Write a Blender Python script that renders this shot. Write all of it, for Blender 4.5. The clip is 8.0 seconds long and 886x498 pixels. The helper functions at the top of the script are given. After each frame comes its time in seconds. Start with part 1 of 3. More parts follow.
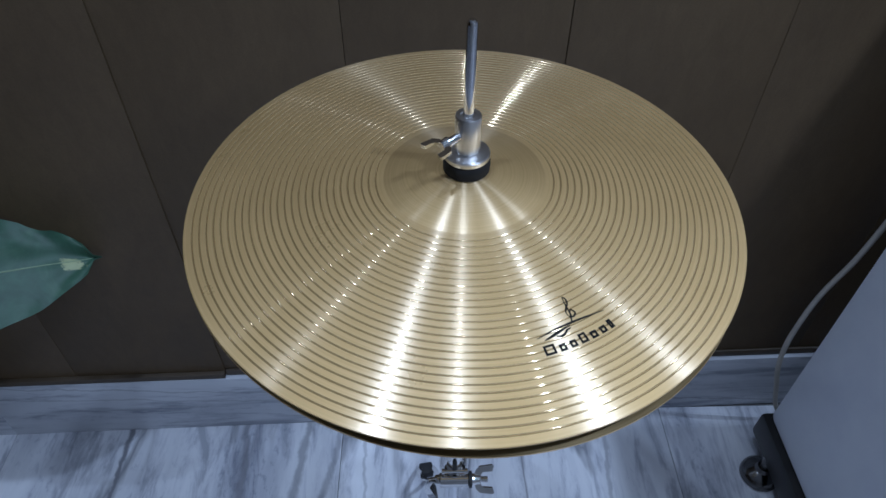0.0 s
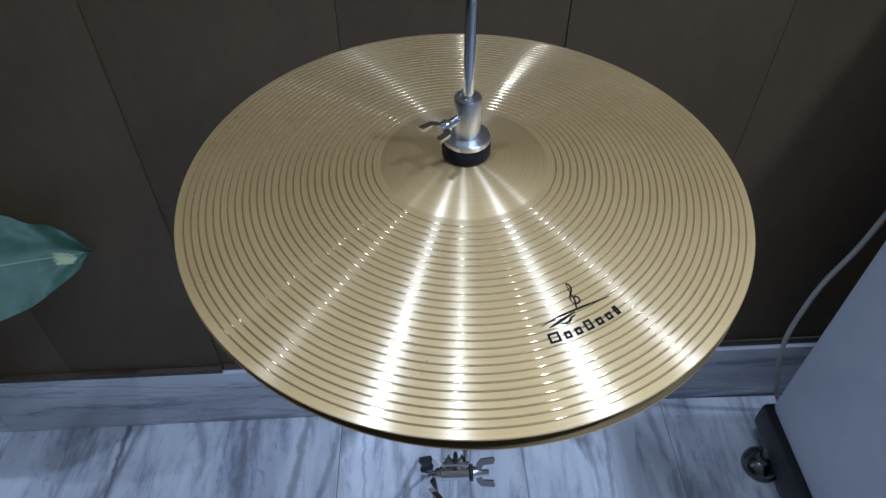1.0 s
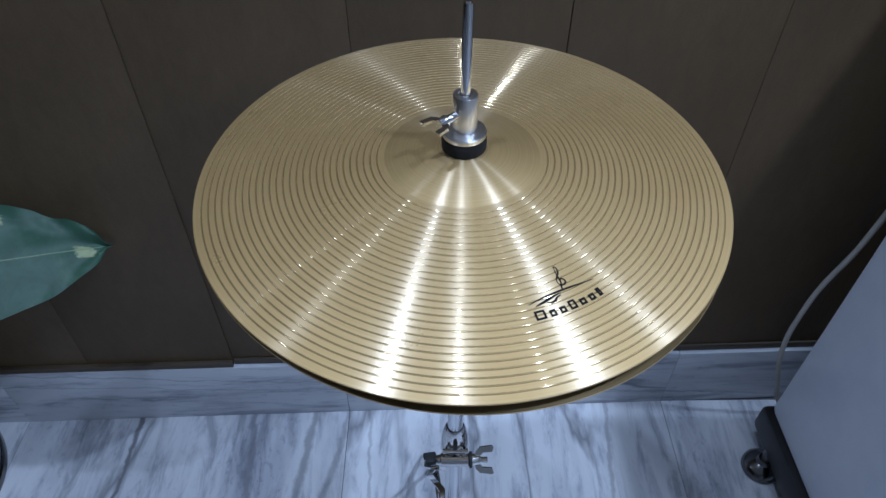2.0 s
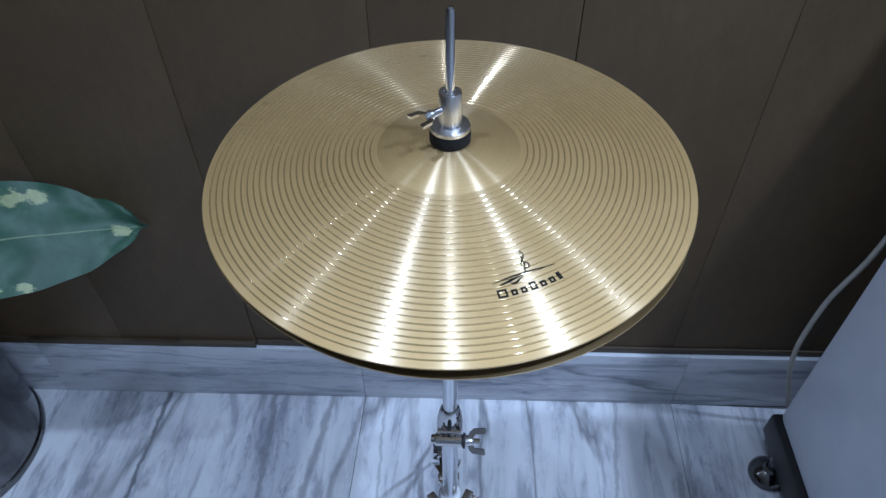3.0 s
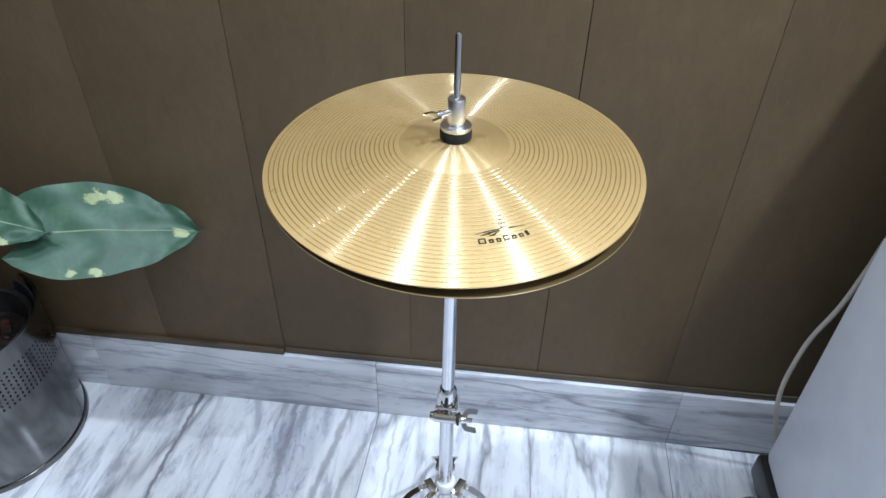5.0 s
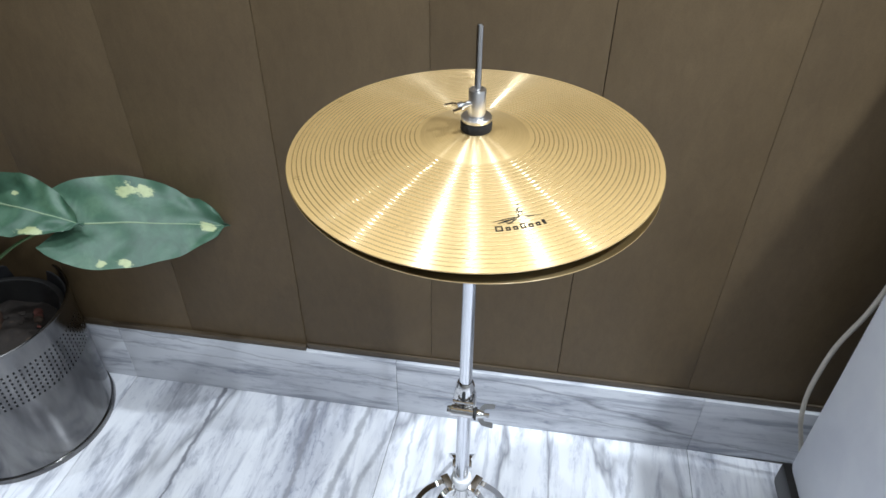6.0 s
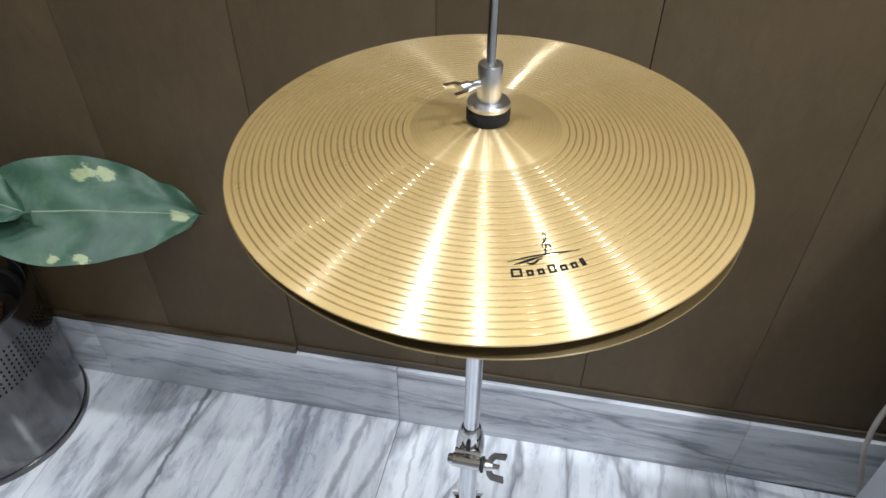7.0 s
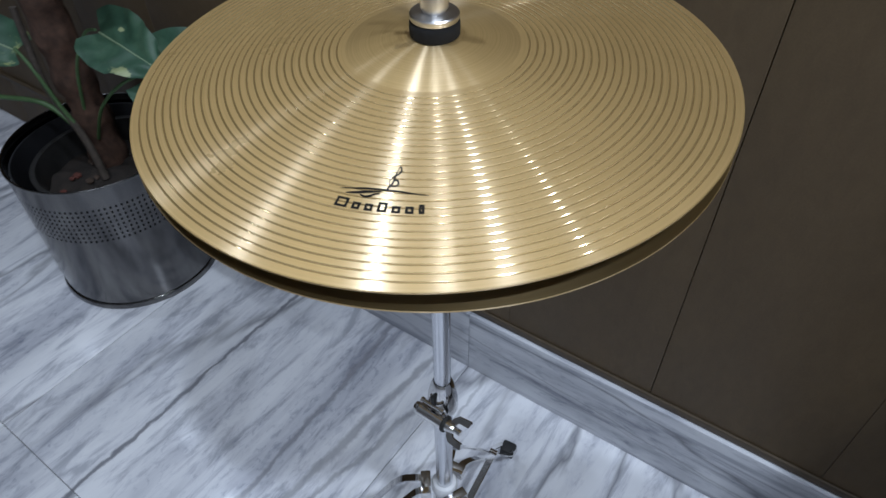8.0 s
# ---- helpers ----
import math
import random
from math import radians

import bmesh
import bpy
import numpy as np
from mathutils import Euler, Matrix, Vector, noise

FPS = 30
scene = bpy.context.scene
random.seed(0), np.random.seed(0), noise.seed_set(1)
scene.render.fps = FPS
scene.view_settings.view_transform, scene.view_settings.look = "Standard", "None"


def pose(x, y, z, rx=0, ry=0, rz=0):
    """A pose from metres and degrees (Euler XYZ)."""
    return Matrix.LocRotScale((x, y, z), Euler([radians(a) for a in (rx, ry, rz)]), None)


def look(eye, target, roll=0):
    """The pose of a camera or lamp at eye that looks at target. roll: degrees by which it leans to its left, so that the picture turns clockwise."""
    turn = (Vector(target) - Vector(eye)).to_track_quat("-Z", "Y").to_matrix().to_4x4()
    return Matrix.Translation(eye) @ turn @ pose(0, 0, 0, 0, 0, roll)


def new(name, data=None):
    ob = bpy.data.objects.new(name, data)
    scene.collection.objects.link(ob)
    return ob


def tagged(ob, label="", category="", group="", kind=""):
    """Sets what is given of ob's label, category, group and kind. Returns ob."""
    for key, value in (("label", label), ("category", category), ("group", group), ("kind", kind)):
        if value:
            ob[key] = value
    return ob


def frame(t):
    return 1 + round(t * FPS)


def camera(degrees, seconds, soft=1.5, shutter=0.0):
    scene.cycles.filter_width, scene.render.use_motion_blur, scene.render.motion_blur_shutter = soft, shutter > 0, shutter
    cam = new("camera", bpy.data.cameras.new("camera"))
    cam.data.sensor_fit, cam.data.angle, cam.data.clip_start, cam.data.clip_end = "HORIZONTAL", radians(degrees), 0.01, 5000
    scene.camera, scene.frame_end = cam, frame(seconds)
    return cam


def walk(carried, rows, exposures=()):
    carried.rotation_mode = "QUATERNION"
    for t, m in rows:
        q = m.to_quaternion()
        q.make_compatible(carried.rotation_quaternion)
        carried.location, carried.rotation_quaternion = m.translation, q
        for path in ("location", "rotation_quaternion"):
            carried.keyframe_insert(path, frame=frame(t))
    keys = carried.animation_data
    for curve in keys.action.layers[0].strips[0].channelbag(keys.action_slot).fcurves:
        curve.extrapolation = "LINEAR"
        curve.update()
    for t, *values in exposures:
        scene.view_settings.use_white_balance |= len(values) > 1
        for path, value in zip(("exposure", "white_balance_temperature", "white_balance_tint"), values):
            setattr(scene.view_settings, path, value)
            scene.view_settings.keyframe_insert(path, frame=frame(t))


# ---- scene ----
cam = camera(67.0, 8.0, shutter=0.35)
PATH = [
    (0, (-0.0253, -0.3332, 1.1244), (0.0220, 1.0755, -0.2946), 0.73),
    (0.5, (-0.0218, -0.3353, 1.1104), (0.0438, 1.0767, -0.3045), 0.73),
    (1, (-0.0264, -0.3281, 1.1126), (0.0284, 1.0689, -0.3176), 0.50),
    (1.2, (-0.0242, -0.3332, 1.1030), (0.0375, 1.0752, -0.3157), 0.14),
    (2.3, (-0.0127, -0.3662, 1.1326), (-0.0316, 1.0490, -0.2805), 0.04),
    (2.5, (-0.0009, -0.3713, 1.1356), (-0.0525, 1.0363, -0.2843), -0.30),
    (3, (0.0205, -0.3934, 1.1430), (-0.0746, 1.0211, -0.2677), -0.59),
    (3.5, (0.0306, -0.4248, 1.1459), (-0.1043, 1.0314, -0.2184), 0.38),
    (4, (0.0482, -0.4677, 1.1557), (-0.1130, 1.0422, -0.1459), 0.78),
    (4.5, (0.0542, -0.5120, 1.1646), (-0.1286, 1.0220, -0.1056), 0.28),
    (4.7, (0.0579, -0.5273, 1.1650), (-0.1388, 1.0173, -0.0902), 0.80),
    (5.8, (0.0706, -0.5659, 1.1602), (-0.1792, 0.9903, -0.0711), 0.31),
    (6, (0.0720, -0.5602, 1.1553), (-0.2125, 0.9951, -0.0694), 0.49),
    (6.5, (0.0590, -0.5041, 1.1229), (-0.2368, 1.0257, -0.1310), 2.30),
    (7, (0.0557, -0.3975, 1.0878), (-0.2661, 1.0869, -0.2134), 0.31),
    (7.3, (0.0937, -0.3450, 1.0619), (-0.3290, 1.0499, -0.3076), 1.34),
    (7.5, (0.1416, -0.3155, 1.0506), (-0.4027, 0.9933, -0.3603), 0.60),
    (7.7, (0.1819, -0.2995, 1.0471), (-0.5347, 0.9155, -0.3707), -0.79),
    (8, (0.2179, -0.2916, 1.0459), (-0.6239, 0.8521, -0.3624), -0.94),
]
EXPOSURE = [(0, -0.70, 4840, 12), (1.2, -0.62, 4840, 12), (2.5, -0.52, 4800, 11), (3.5, -0.14, 4920, 10), (4.5, 0.44, 5400, 8), (6.0, 0.78, 5950, 8), (7.0, 0.36, 6120, 8), (8.0, -0.41, 5650, 10)]
walk(cam, [(t, look(eye, target, roll)) for t, eye, target, roll in PATH], EXPOSURE)

# ---------------- world, lamps ----------------
world = bpy.data.worlds.new("room_dark")
scene.world = world
world.use_nodes = True
world.node_tree.nodes["Background"].inputs[0].default_value = (0.75, 0.82, 1.0, 1)
world.node_tree.nodes["Background"].inputs[1].default_value = 0.002

CEILING = 2.6
# x, y, radius, watts and beam in degrees of the recessed lamps
LAMPS = [
    (-2.30, 0.18, 0.010, 2.2, 160),
    (-1.36, -0.08, 0.013, 2.8, 110),
    (-0.435, -0.135, 0.034, 4.2, 105),
    (0.00, -0.065, 0.009, 1.5, 105),
    (0.925, -0.43, 0.042, 15, 110),
    (1.00, -1.55, 0.016, 7, 160),
    (1.44, 0.20, 0.018, 6.5, 115),
    # two unseen lamps added as soft fill, kept right so the left stays dim
    (1.95, -1.55, 0.020, 8, 170),
    (1.50, -2.50, 0.020, 8, 170),
]
for lx, ly, lr, watts, beam in LAMPS:
    data = bpy.data.lights.new("ceiling_lamp", "AREA")
    data.shape, data.size, data.energy, data.color = "DISK", lr * 2, watts, (0.93, 0.97, 1.0)
    data.spread = radians(beam)
    lamp = new("lamp_light", data)
    lamp.matrix_world = pose(lx, ly, CEILING - 0.012)


# ---------------- materials ----------------
def nodes_of(name):
    m = bpy.data.materials.new(name)
    m.use_nodes = True
    nt = m.node_tree
    b = nt.nodes["Principled BSDF"]
    return m, nt, b


def node(nt, kind, **inputs):
    n = nt.nodes.new(kind)
    for k, v in inputs.items():
        n.inputs[k.replace("_", " ")].default_value = v
    return n


def ramp(nt, source, stops):
    r = nt.nodes.new("ShaderNodeValToRGB")
    els = r.color_ramp.elements
    while len(els) < len(stops):
        els.new(0.5)
    for e, (p, c) in zip(els, stops):
        e.position, e.color = p, (*c, 1)
    nt.links.new(source, r.inputs[0])
    return r


def coords(nt, scale=(1, 1, 1), rot=(0, 0, 0), shift=None):
    tc = nt.nodes.new("ShaderNodeTexCoord")
    mp = nt.nodes.new("ShaderNodeMapping")
    mp.inputs["Scale"].default_value = scale
    mp.inputs["Rotation"].default_value = rot
    out = tc.outputs["Object"]
    if shift:
        geo = nt.nodes.new("ShaderNodeNewGeometry")
        out = geo.outputs["Position"]
        info = nt.nodes.new("ShaderNodeObjectInfo")
        mul = nt.nodes.new("ShaderNodeVectorMath")
        mul.operation = "MULTIPLY"
        nt.links.new(info.outputs["Random"], mul.inputs[0])
        mul.inputs[1].default_value = shift
        add = nt.nodes.new("ShaderNodeVectorMath")
        nt.links.new(out, add.inputs[0])
        nt.links.new(mul.outputs[0], add.inputs[1])
        out = add.outputs[0]
    nt.links.new(out, mp.inputs[0])
    return mp.outputs[0]


def bump(nt, b, height, strength, distance):
    n = nt.nodes.new("ShaderNodeBump")
    n.inputs["Strength"].default_value, n.inputs["Distance"].default_value = strength, distance
    nt.links.new(height, n.inputs["Height"])
    nt.links.new(n.outputs[0], b.inputs["Normal"])
    return n


def mix(nt, fac, a, c, mode="MIX"):
    n = nt.nodes.new("ShaderNodeMix")
    n.data_type, n.blend_type = "RGBA", mode
    for sock, v in ((n.inputs[0], fac), (n.inputs[6], a), (n.inputs[7], c)):
        if isinstance(v, (int, float)):
            sock.default_value = v
        elif isinstance(v, tuple):
            sock.default_value = (*v, 1)
        else:
            nt.links.new(v, sock)
    return n.outputs[2]


def noise_tex(nt, vec, scale, detail=4, rough=0.6, distort=0.0):
    n = node(nt, "ShaderNodeTexNoise", Scale=scale, Detail=detail, Roughness=rough, Distortion=distort)
    nt.links.new(vec, n.inputs["Vector"])
    return n.outputs["Fac"]


def plain(name, color, rough, metal=0.0, spread=0.12, scale=30.0, grain=0.0):
    m, nt, b = nodes_of(name)
    f = noise_tex(nt, coords(nt), scale, 5)
    lo, hi = tuple(c * (1 - spread) for c in color), tuple(min(1, c * (1 + spread)) for c in color)
    r = ramp(nt, f, [(0.3, lo), (0.7, hi)])
    nt.links.new(r.outputs[0], b.inputs["Base Color"])
    rr = node(nt, "ShaderNodeMapRange", To_Min=rough * 0.8, To_Max=min(1, rough * 1.25))
    nt.links.new(f, rr.inputs[0])
    nt.links.new(rr.outputs[0], b.inputs["Roughness"])
    b.inputs["Metallic"].default_value = metal
    if grain:
        bump(nt, b, noise_tex(nt, coords(nt), scale * 12, 2), grain, 0.001)
    return m


def math_node(nt, op, a, c=None):
    n = nt.nodes.new("ShaderNodeMath")
    n.operation = op
    for sock, v in zip(n.inputs, (a, c)):
        if v is None:
            continue
        if isinstance(v, (int, float)):
            sock.default_value = v
        else:
            nt.links.new(v, sock)
    return n.outputs[0]


def marble(name, along, base_light, base_dark, vein, seed_shift, veins=()):
    """Polished stone with drawn-out veins; along: 'x' or 'y', the way the veins run.
    veins: single long veins as (place across, slope, width, strength)."""
    m, nt, b = nodes_of(name)
    sc = (1.0, 0.20, 1.0) if along == "y" else (0.17, 1.0, 1.25)
    v = coords(nt, sc, (0, 0, 0), seed_shift)
    warp = noise_tex(nt, v, 4.0, 3)
    cloud = noise_tex(nt, v, 7.5, 6, 0.6, 0.45)
    streak = noise_tex(nt, v, 30.0, 7, 0.66, 0.5)
    speck = noise_tex(nt, coords(nt, (1, 0.5, 1) if along == "y" else (0.4, 1, 1), (0, 0, 0), seed_shift), 90.0, 4, 0.6, 0.5)
    mid = tuple((p + 2 * q) / 3 for p, q in zip(base_dark, base_light))
    r = ramp(nt, cloud, [(0.34, base_dark), (0.46, mid), (0.56, base_light), (0.75, tuple(min(1, c * 1.07) for c in base_light))])
    r2 = ramp(nt, streak, [(0.37, (0.52, 0.53, 0.57)), (0.47, (0.88, 0.88, 0.90)), (0.53, (1, 1, 1))])
    col = mix(nt, 0.85, r.outputs[0], r2.outputs[0], "MULTIPLY")
    r3 = ramp(nt, speck, [(0.35, (0.74, 0.75, 0.79)), (0.46, (1, 1, 1))])
    sg = ramp(nt, cloud, [(0.40, (1, 1, 1)), (0.55, (0, 0, 0))])
    col = mix(nt, sg.outputs[0], col, mix(nt, 1.0, col, r3.outputs[0], "MULTIPLY"))
    wave = node(nt, "ShaderNodeTexNoise", Scale=5.0, Detail=5, Roughness=0.5, Distortion=0.25)
    nt.links.new(v, wave.inputs["Vector"])
    ab = math_node(nt, "ABSOLUTE", math_node(nt, "SUBTRACT", wave.outputs["Fac"], 0.5))
    vr = ramp(nt, ab, [(0.0, (1, 1, 1)), (0.006, (0.7, 0.7, 0.7)), (0.022, (0, 0, 0))])
    gate = ramp(nt, warp, [(0.42, (0, 0, 0)), (0.54, (0.85, 0.85, 0.85))])
    f = mix(nt, 1.0, vr.outputs[0], gate.outputs[0], "MULTIPLY")
    col = mix(nt, f, col, vein)
    if veins:
        geo = nt.nodes.new("ShaderNodeNewGeometry")
        sep = nt.nodes.new("ShaderNodeSeparateXYZ")
        nt.links.new(geo.outputs["Position"], sep.inputs[0])
        run, across = (sep.outputs["Y"], sep.outputs["X"]) if along == "y" else (sep.outputs["X"], sep.outputs["Z"])
        wob = noise_tex(nt, geo.outputs["Position"], 11.0, 4, 0.6)
        thick = noise_tex(nt, geo.outputs["Position"], 23.0, 3)
        for place, slope, width, strength in veins:
            d = math_node(nt, "SUBTRACT", across, math_node(nt, "ADD", math_node(nt, "MULTIPLY", run, slope), place))
            d = math_node(nt, "ADD", d, math_node(nt, "MULTIPLY", math_node(nt, "SUBTRACT", wob, 0.5), 0.035 if along == "y" else 0.03))
            d = math_node(nt, "DIVIDE", math_node(nt, "ABSOLUTE", d), math_node(nt, "MULTIPLY", thick, width * 2))
            vm = ramp(nt, d, [(0.35, (strength,) * 3), (1.0, (0, 0, 0))])
            col = mix(nt, vm.outputs[0], col, vein)
    nt.links.new(col, b.inputs["Base Color"])
    rr = node(nt, "ShaderNodeMapRange", To_Min=0.13, To_Max=0.21)
    b.inputs["Specular IOR Level"].default_value = 0.28
    nt.links.new(cloud, rr.inputs[0])
    nt.links.new(rr.outputs[0], b.inputs["Roughness"])
    return m


def cymbal_metal(name="lathed_brass", lo=0.24, hi=0.28, aniso=1.0, dim=1.0, broad=0.40, lacquer=0.0):
    m, nt, b = nodes_of(name)
    b.inputs["Metallic"].default_value = 1.0
    tan = nt.nodes.new("ShaderNodeTangent")
    tan.direction_type, tan.axis = "RADIAL", "Z"
    nt.links.new(tan.outputs[0], b.inputs["Tangent"])
    b.inputs["Anisotropic"].default_value = aniso
    b.inputs["Anisotropic Rotation"].default_value = 0.25
    tc = nt.nodes.new("ShaderNodeTexCoord")
    ln = nt.nodes.new("ShaderNodeVectorMath")
    ln.operation = "LENGTH"
    flat = nt.nodes.new("ShaderNodeVectorMath")
    flat.operation = "MULTIPLY"
    flat.inputs[1].default_value = (1, 1, 0)
    nt.links.new(tc.outputs["Object"], flat.inputs[0])
    nt.links.new(flat.outputs[0], ln.inputs[0])
    ring = nt.nodes.new("ShaderNodeTexNoise")
    ring.noise_dimensions = "1D"
    ring.inputs["Scale"].default_value, ring.inputs["Detail"].default_value = 900.0, 3.0
    nt.links.new(ln.outputs["Value"], ring.inputs["W"])
    blot = noise_tex(nt, tc.outputs["Object"], 16.0, 5)
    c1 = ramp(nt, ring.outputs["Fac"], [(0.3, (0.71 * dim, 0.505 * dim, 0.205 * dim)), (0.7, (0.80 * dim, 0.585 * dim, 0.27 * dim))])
    c2 = ramp(nt, blot, [(0.35, (0.93, 0.92, 0.90)), (0.65, (1, 1, 1))])
    col = mix(nt, 1.0, c1.outputs[0], c2.outputs[0], "MULTIPLY")
    nt.links.new(col, b.inputs["Base Color"])
    rr = node(nt, "ShaderNodeMapRange", To_Min=lo, To_Max=hi)
    nt.links.new(blot, rr.inputs[0])
    nt.links.new(rr.outputs[0], b.inputs["Roughness"])
    b.inputs["Coat Weight"].default_value, b.inputs["Coat Roughness"].default_value = lacquer, 0.10
    # the worn lacquer also scatters light broadly
    wide = nt.nodes.new("ShaderNodeBsdfPrincipled")
    wide.inputs["Metallic"].default_value, wide.inputs["Roughness"].default_value = 1.0, 0.62
    nt.links.new(col, wide.inputs["Base Color"])
    two = nt.nodes.new("ShaderNodeMixShader")
    two.inputs[0].default_value = broad
    nt.links.new(b.outputs[0], two.inputs[1])
    nt.links.new(wide.outputs[0], two.inputs[2])
    # clear lacquer over the brushed metal
    clear = nt.nodes.new("ShaderNodeBsdfPrincipled")
    clear.inputs["Base Color"].default_value = (0.95, 0.95, 0.95, 1)
    clear.inputs["Metallic"].default_value = 1.0
    clear.inputs["Anisotropic"].default_value, clear.inputs["Anisotropic Rotation"].default_value = aniso, 0.25
    nt.links.new(rr.outputs[0], clear.inputs["Roughness"])
    nt.links.new(tan.outputs[0], clear.inputs["Tangent"])
    three = nt.nodes.new("ShaderNodeMixShader")
    three.inputs[0].default_value = 0.12 if dim > 0.8 else 0.04
    nt.links.new(two.outputs[0], three.inputs[1])
    nt.links.new(clear.outputs[0], three.inputs[2])
    nt.links.new(three.outputs[0], nt.nodes["Material Output"].inputs["Surface"])
    return m


def panel_brown():
    m, nt, b = nodes_of("brown_laminate")
    v = coords(nt, (1, 1, 0.45), shift=(3.1, 0, 5.7))
    grain = noise_tex(nt, v, 60.0, 6, 0.7, 0.4)
    big = noise_tex(nt, coords(nt, (1, 1, 0.8), shift=(1.7, 0, 2.1)), 7.0, 5)
    weave = noise_tex(nt, coords(nt, (1, 1, 1)), 420.0, 2)
    c1 = ramp(nt, grain, [(0.3, (0.112, 0.075, 0.036)), (0.7, (0.138, 0.094, 0.046))])
    c2 = ramp(nt, big, [(0.3, (0.84, 0.83, 0.82)), (0.7, (1, 1, 1))])
    c3 = ramp(nt, weave, [(0.35, (0.93, 0.93, 0.93)), (0.6, (1, 1, 1))])
    col = mix(nt, 1.0, c1.outputs[0], c2.outputs[0], "MULTIPLY")
    col = mix(nt, 1.0, col, c3.outputs[0], "MULTIPLY")
    nt.links.new(col, b.inputs["Base Color"])
    rr = node(nt, "ShaderNodeMapRange", To_Min=0.45, To_Max=0.62)
    nt.links.new(big, rr.inputs[0])
    nt.links.new(rr.outputs[0], b.inputs["Roughness"])
    b.inputs["Specular IOR Level"].default_value = 0.3
    bump(nt, b, weave, 0.2, 0.0005)
    return m


def leaf_green(name="variegated_leaf", spots=(), lo=0.585):
    m, nt, b = nodes_of(name)
    v = coords(nt, (1, 1, 1))
    a = noise_tex(nt, v, 16.0, 6, 0.62, 0.8)
    s = noise_tex(nt, coords(nt, (0.8, 1.6, 1.2)), 15.0, 6, 0.72, 0.6)
    fine = noise_tex(nt, v, 130.0, 4)
    green = ramp(nt, a, [(0.3, (0.030, 0.070, 0.042)), (0.5, (0.046, 0.106, 0.062)), (0.68, (0.082, 0.152, 0.088))])
    patch = ramp(nt, s, [(lo, (0, 0, 0)), (lo + 0.05, (1, 1, 1))])
    col = mix(nt, patch.outputs[0], green.outputs[0], (0.36, 0.41, 0.17))
    # single pale patches with frayed edges: centre, reach in x, y and z
    fray = math_node(nt, "SUBTRACT", noise_tex(nt, coords(nt, (0.6, 1.5, 1.5)), 70.0, 5, 0.7), 0.5)
    for centre, reach in spots:
        tc = nt.nodes.new("ShaderNodeTexCoord")
        off = nt.nodes.new("ShaderNodeVectorMath")
        off.operation = "SUBTRACT"
        nt.links.new(tc.outputs["Object"], off.inputs[0])
        off.inputs[1].default_value = centre
        div = nt.nodes.new("ShaderNodeVectorMath")
        div.operation = "DIVIDE"
        nt.links.new(off.outputs[0], div.inputs[0])
        div.inputs[1].default_value = reach
        ln = nt.nodes.new("ShaderNodeVectorMath")
        ln.operation = "LENGTH"
        nt.links.new(div.outputs[0], ln.inputs[0])
        d = math_node(nt, "ADD", ln.outputs["Value"], math_node(nt, "MULTIPLY", fray, 2.6))
        pm = ramp(nt, d, [(0.75, (0.9, 0.9, 0.9)), (1.0, (0, 0, 0))])
        col = mix(nt, pm.outputs[0], col, (0.40, 0.44, 0.22))
    f2 = ramp(nt, fine, [(0.3, (0.85, 0.85, 0.85)), (0.6, (1, 1, 1))])
    col = mix(nt, 1.0, col, f2.outputs[0], "MULTIPLY")
    nt.links.new(col, b.inputs["Base Color"])
    b.inputs["Roughness"].default_value = 0.5
    bump(nt, b, fine, 0.15, 0.001)
    return m


def steel():
    m, nt, b = nodes_of("scuffed_stainless_steel")
    f = noise_tex(nt, coords(nt, (1, 1, 0.25)), 25.0, 6)
    r = ramp(nt, f, [(0.3, (0.13, 0.126, 0.125)), (0.7, (0.23, 0.225, 0.22))])
    nt.links.new(r.outputs[0], b.inputs["Base Color"])
    rr = node(nt, "ShaderNodeMapRange", To_Min=0.10, To_Max=0.24)
    nt.links.new(f, rr.inputs[0])
    nt.links.new(rr.outputs[0], b.inputs["Roughness"])
    b.inputs["Metallic"].default_value = 1.0
    return m


M_FLOOR = marble("floor_marble", "y", (0.79, 0.795, 0.82), (0.50, 0.51, 0.56), (0.22, 0.222, 0.245), (7.3, 3.1, 0),
                 ((-0.577, 0.0, 0.0055, 0.95), (-0.345, -0.05, 0.0075, 0.7), (-0.278, 0.09, 0.010, 0.6), (-0.243, 0.18, 0.008, 0.5), (-0.135, -0.02, 0.004, 0.4), (0.272, 0.10, 0.006, 0.45)))
M_SKIRT = marble("skirting_marble", "x", (0.64, 0.65, 0.68), (0.44, 0.45, 0.49), (0.20, 0.205, 0.225), (3.7, 0, 0.4),
                 ((0.075, -0.10, 0.0030, 0.4), (0.060, -0.07, 0.0028, 0.3)))
M_GROUT = plain("grey_grout", (0.16, 0.16, 0.16), 0.9)
M_PANEL = panel_brown()
M_GAP = plain("dark_gap", (0.02, 0.016, 0.012), 0.9)
M_TRIM = plain("brown_edge_strip", (0.075, 0.053, 0.030), 0.5)
M_PLASTER = plain("painted_plaster", (0.60, 0.59, 0.57), 0.8, grain=0.1)
M_CEIL = plain("pale_ceiling_paint", (0.80, 0.80, 0.79), 0.85)
M_BRASS = cymbal_metal("lathed_brass", 0.26, 0.30, 1.0, 1.0, 0.80)
M_GROOVE = cymbal_metal("turned_groove_brass", 0.12, 0.135, 1.0, 1.0, 0.42)
# same brass, its colour dimmed to stand for shade between the cymbals
M_UNDER = cymbal_metal("shade_dimmed_brass_underside", 0.26, 0.32, 0.8, 0.70, 0.25)
M_BELL = cymbal_metal("satin_bell_brass", 0.27, 0.33, 1.0, 0.98, 0.70)
M_CHROME = plain("chrome", (0.68, 0.67, 0.66), 0.07, 1.0, 0.05)
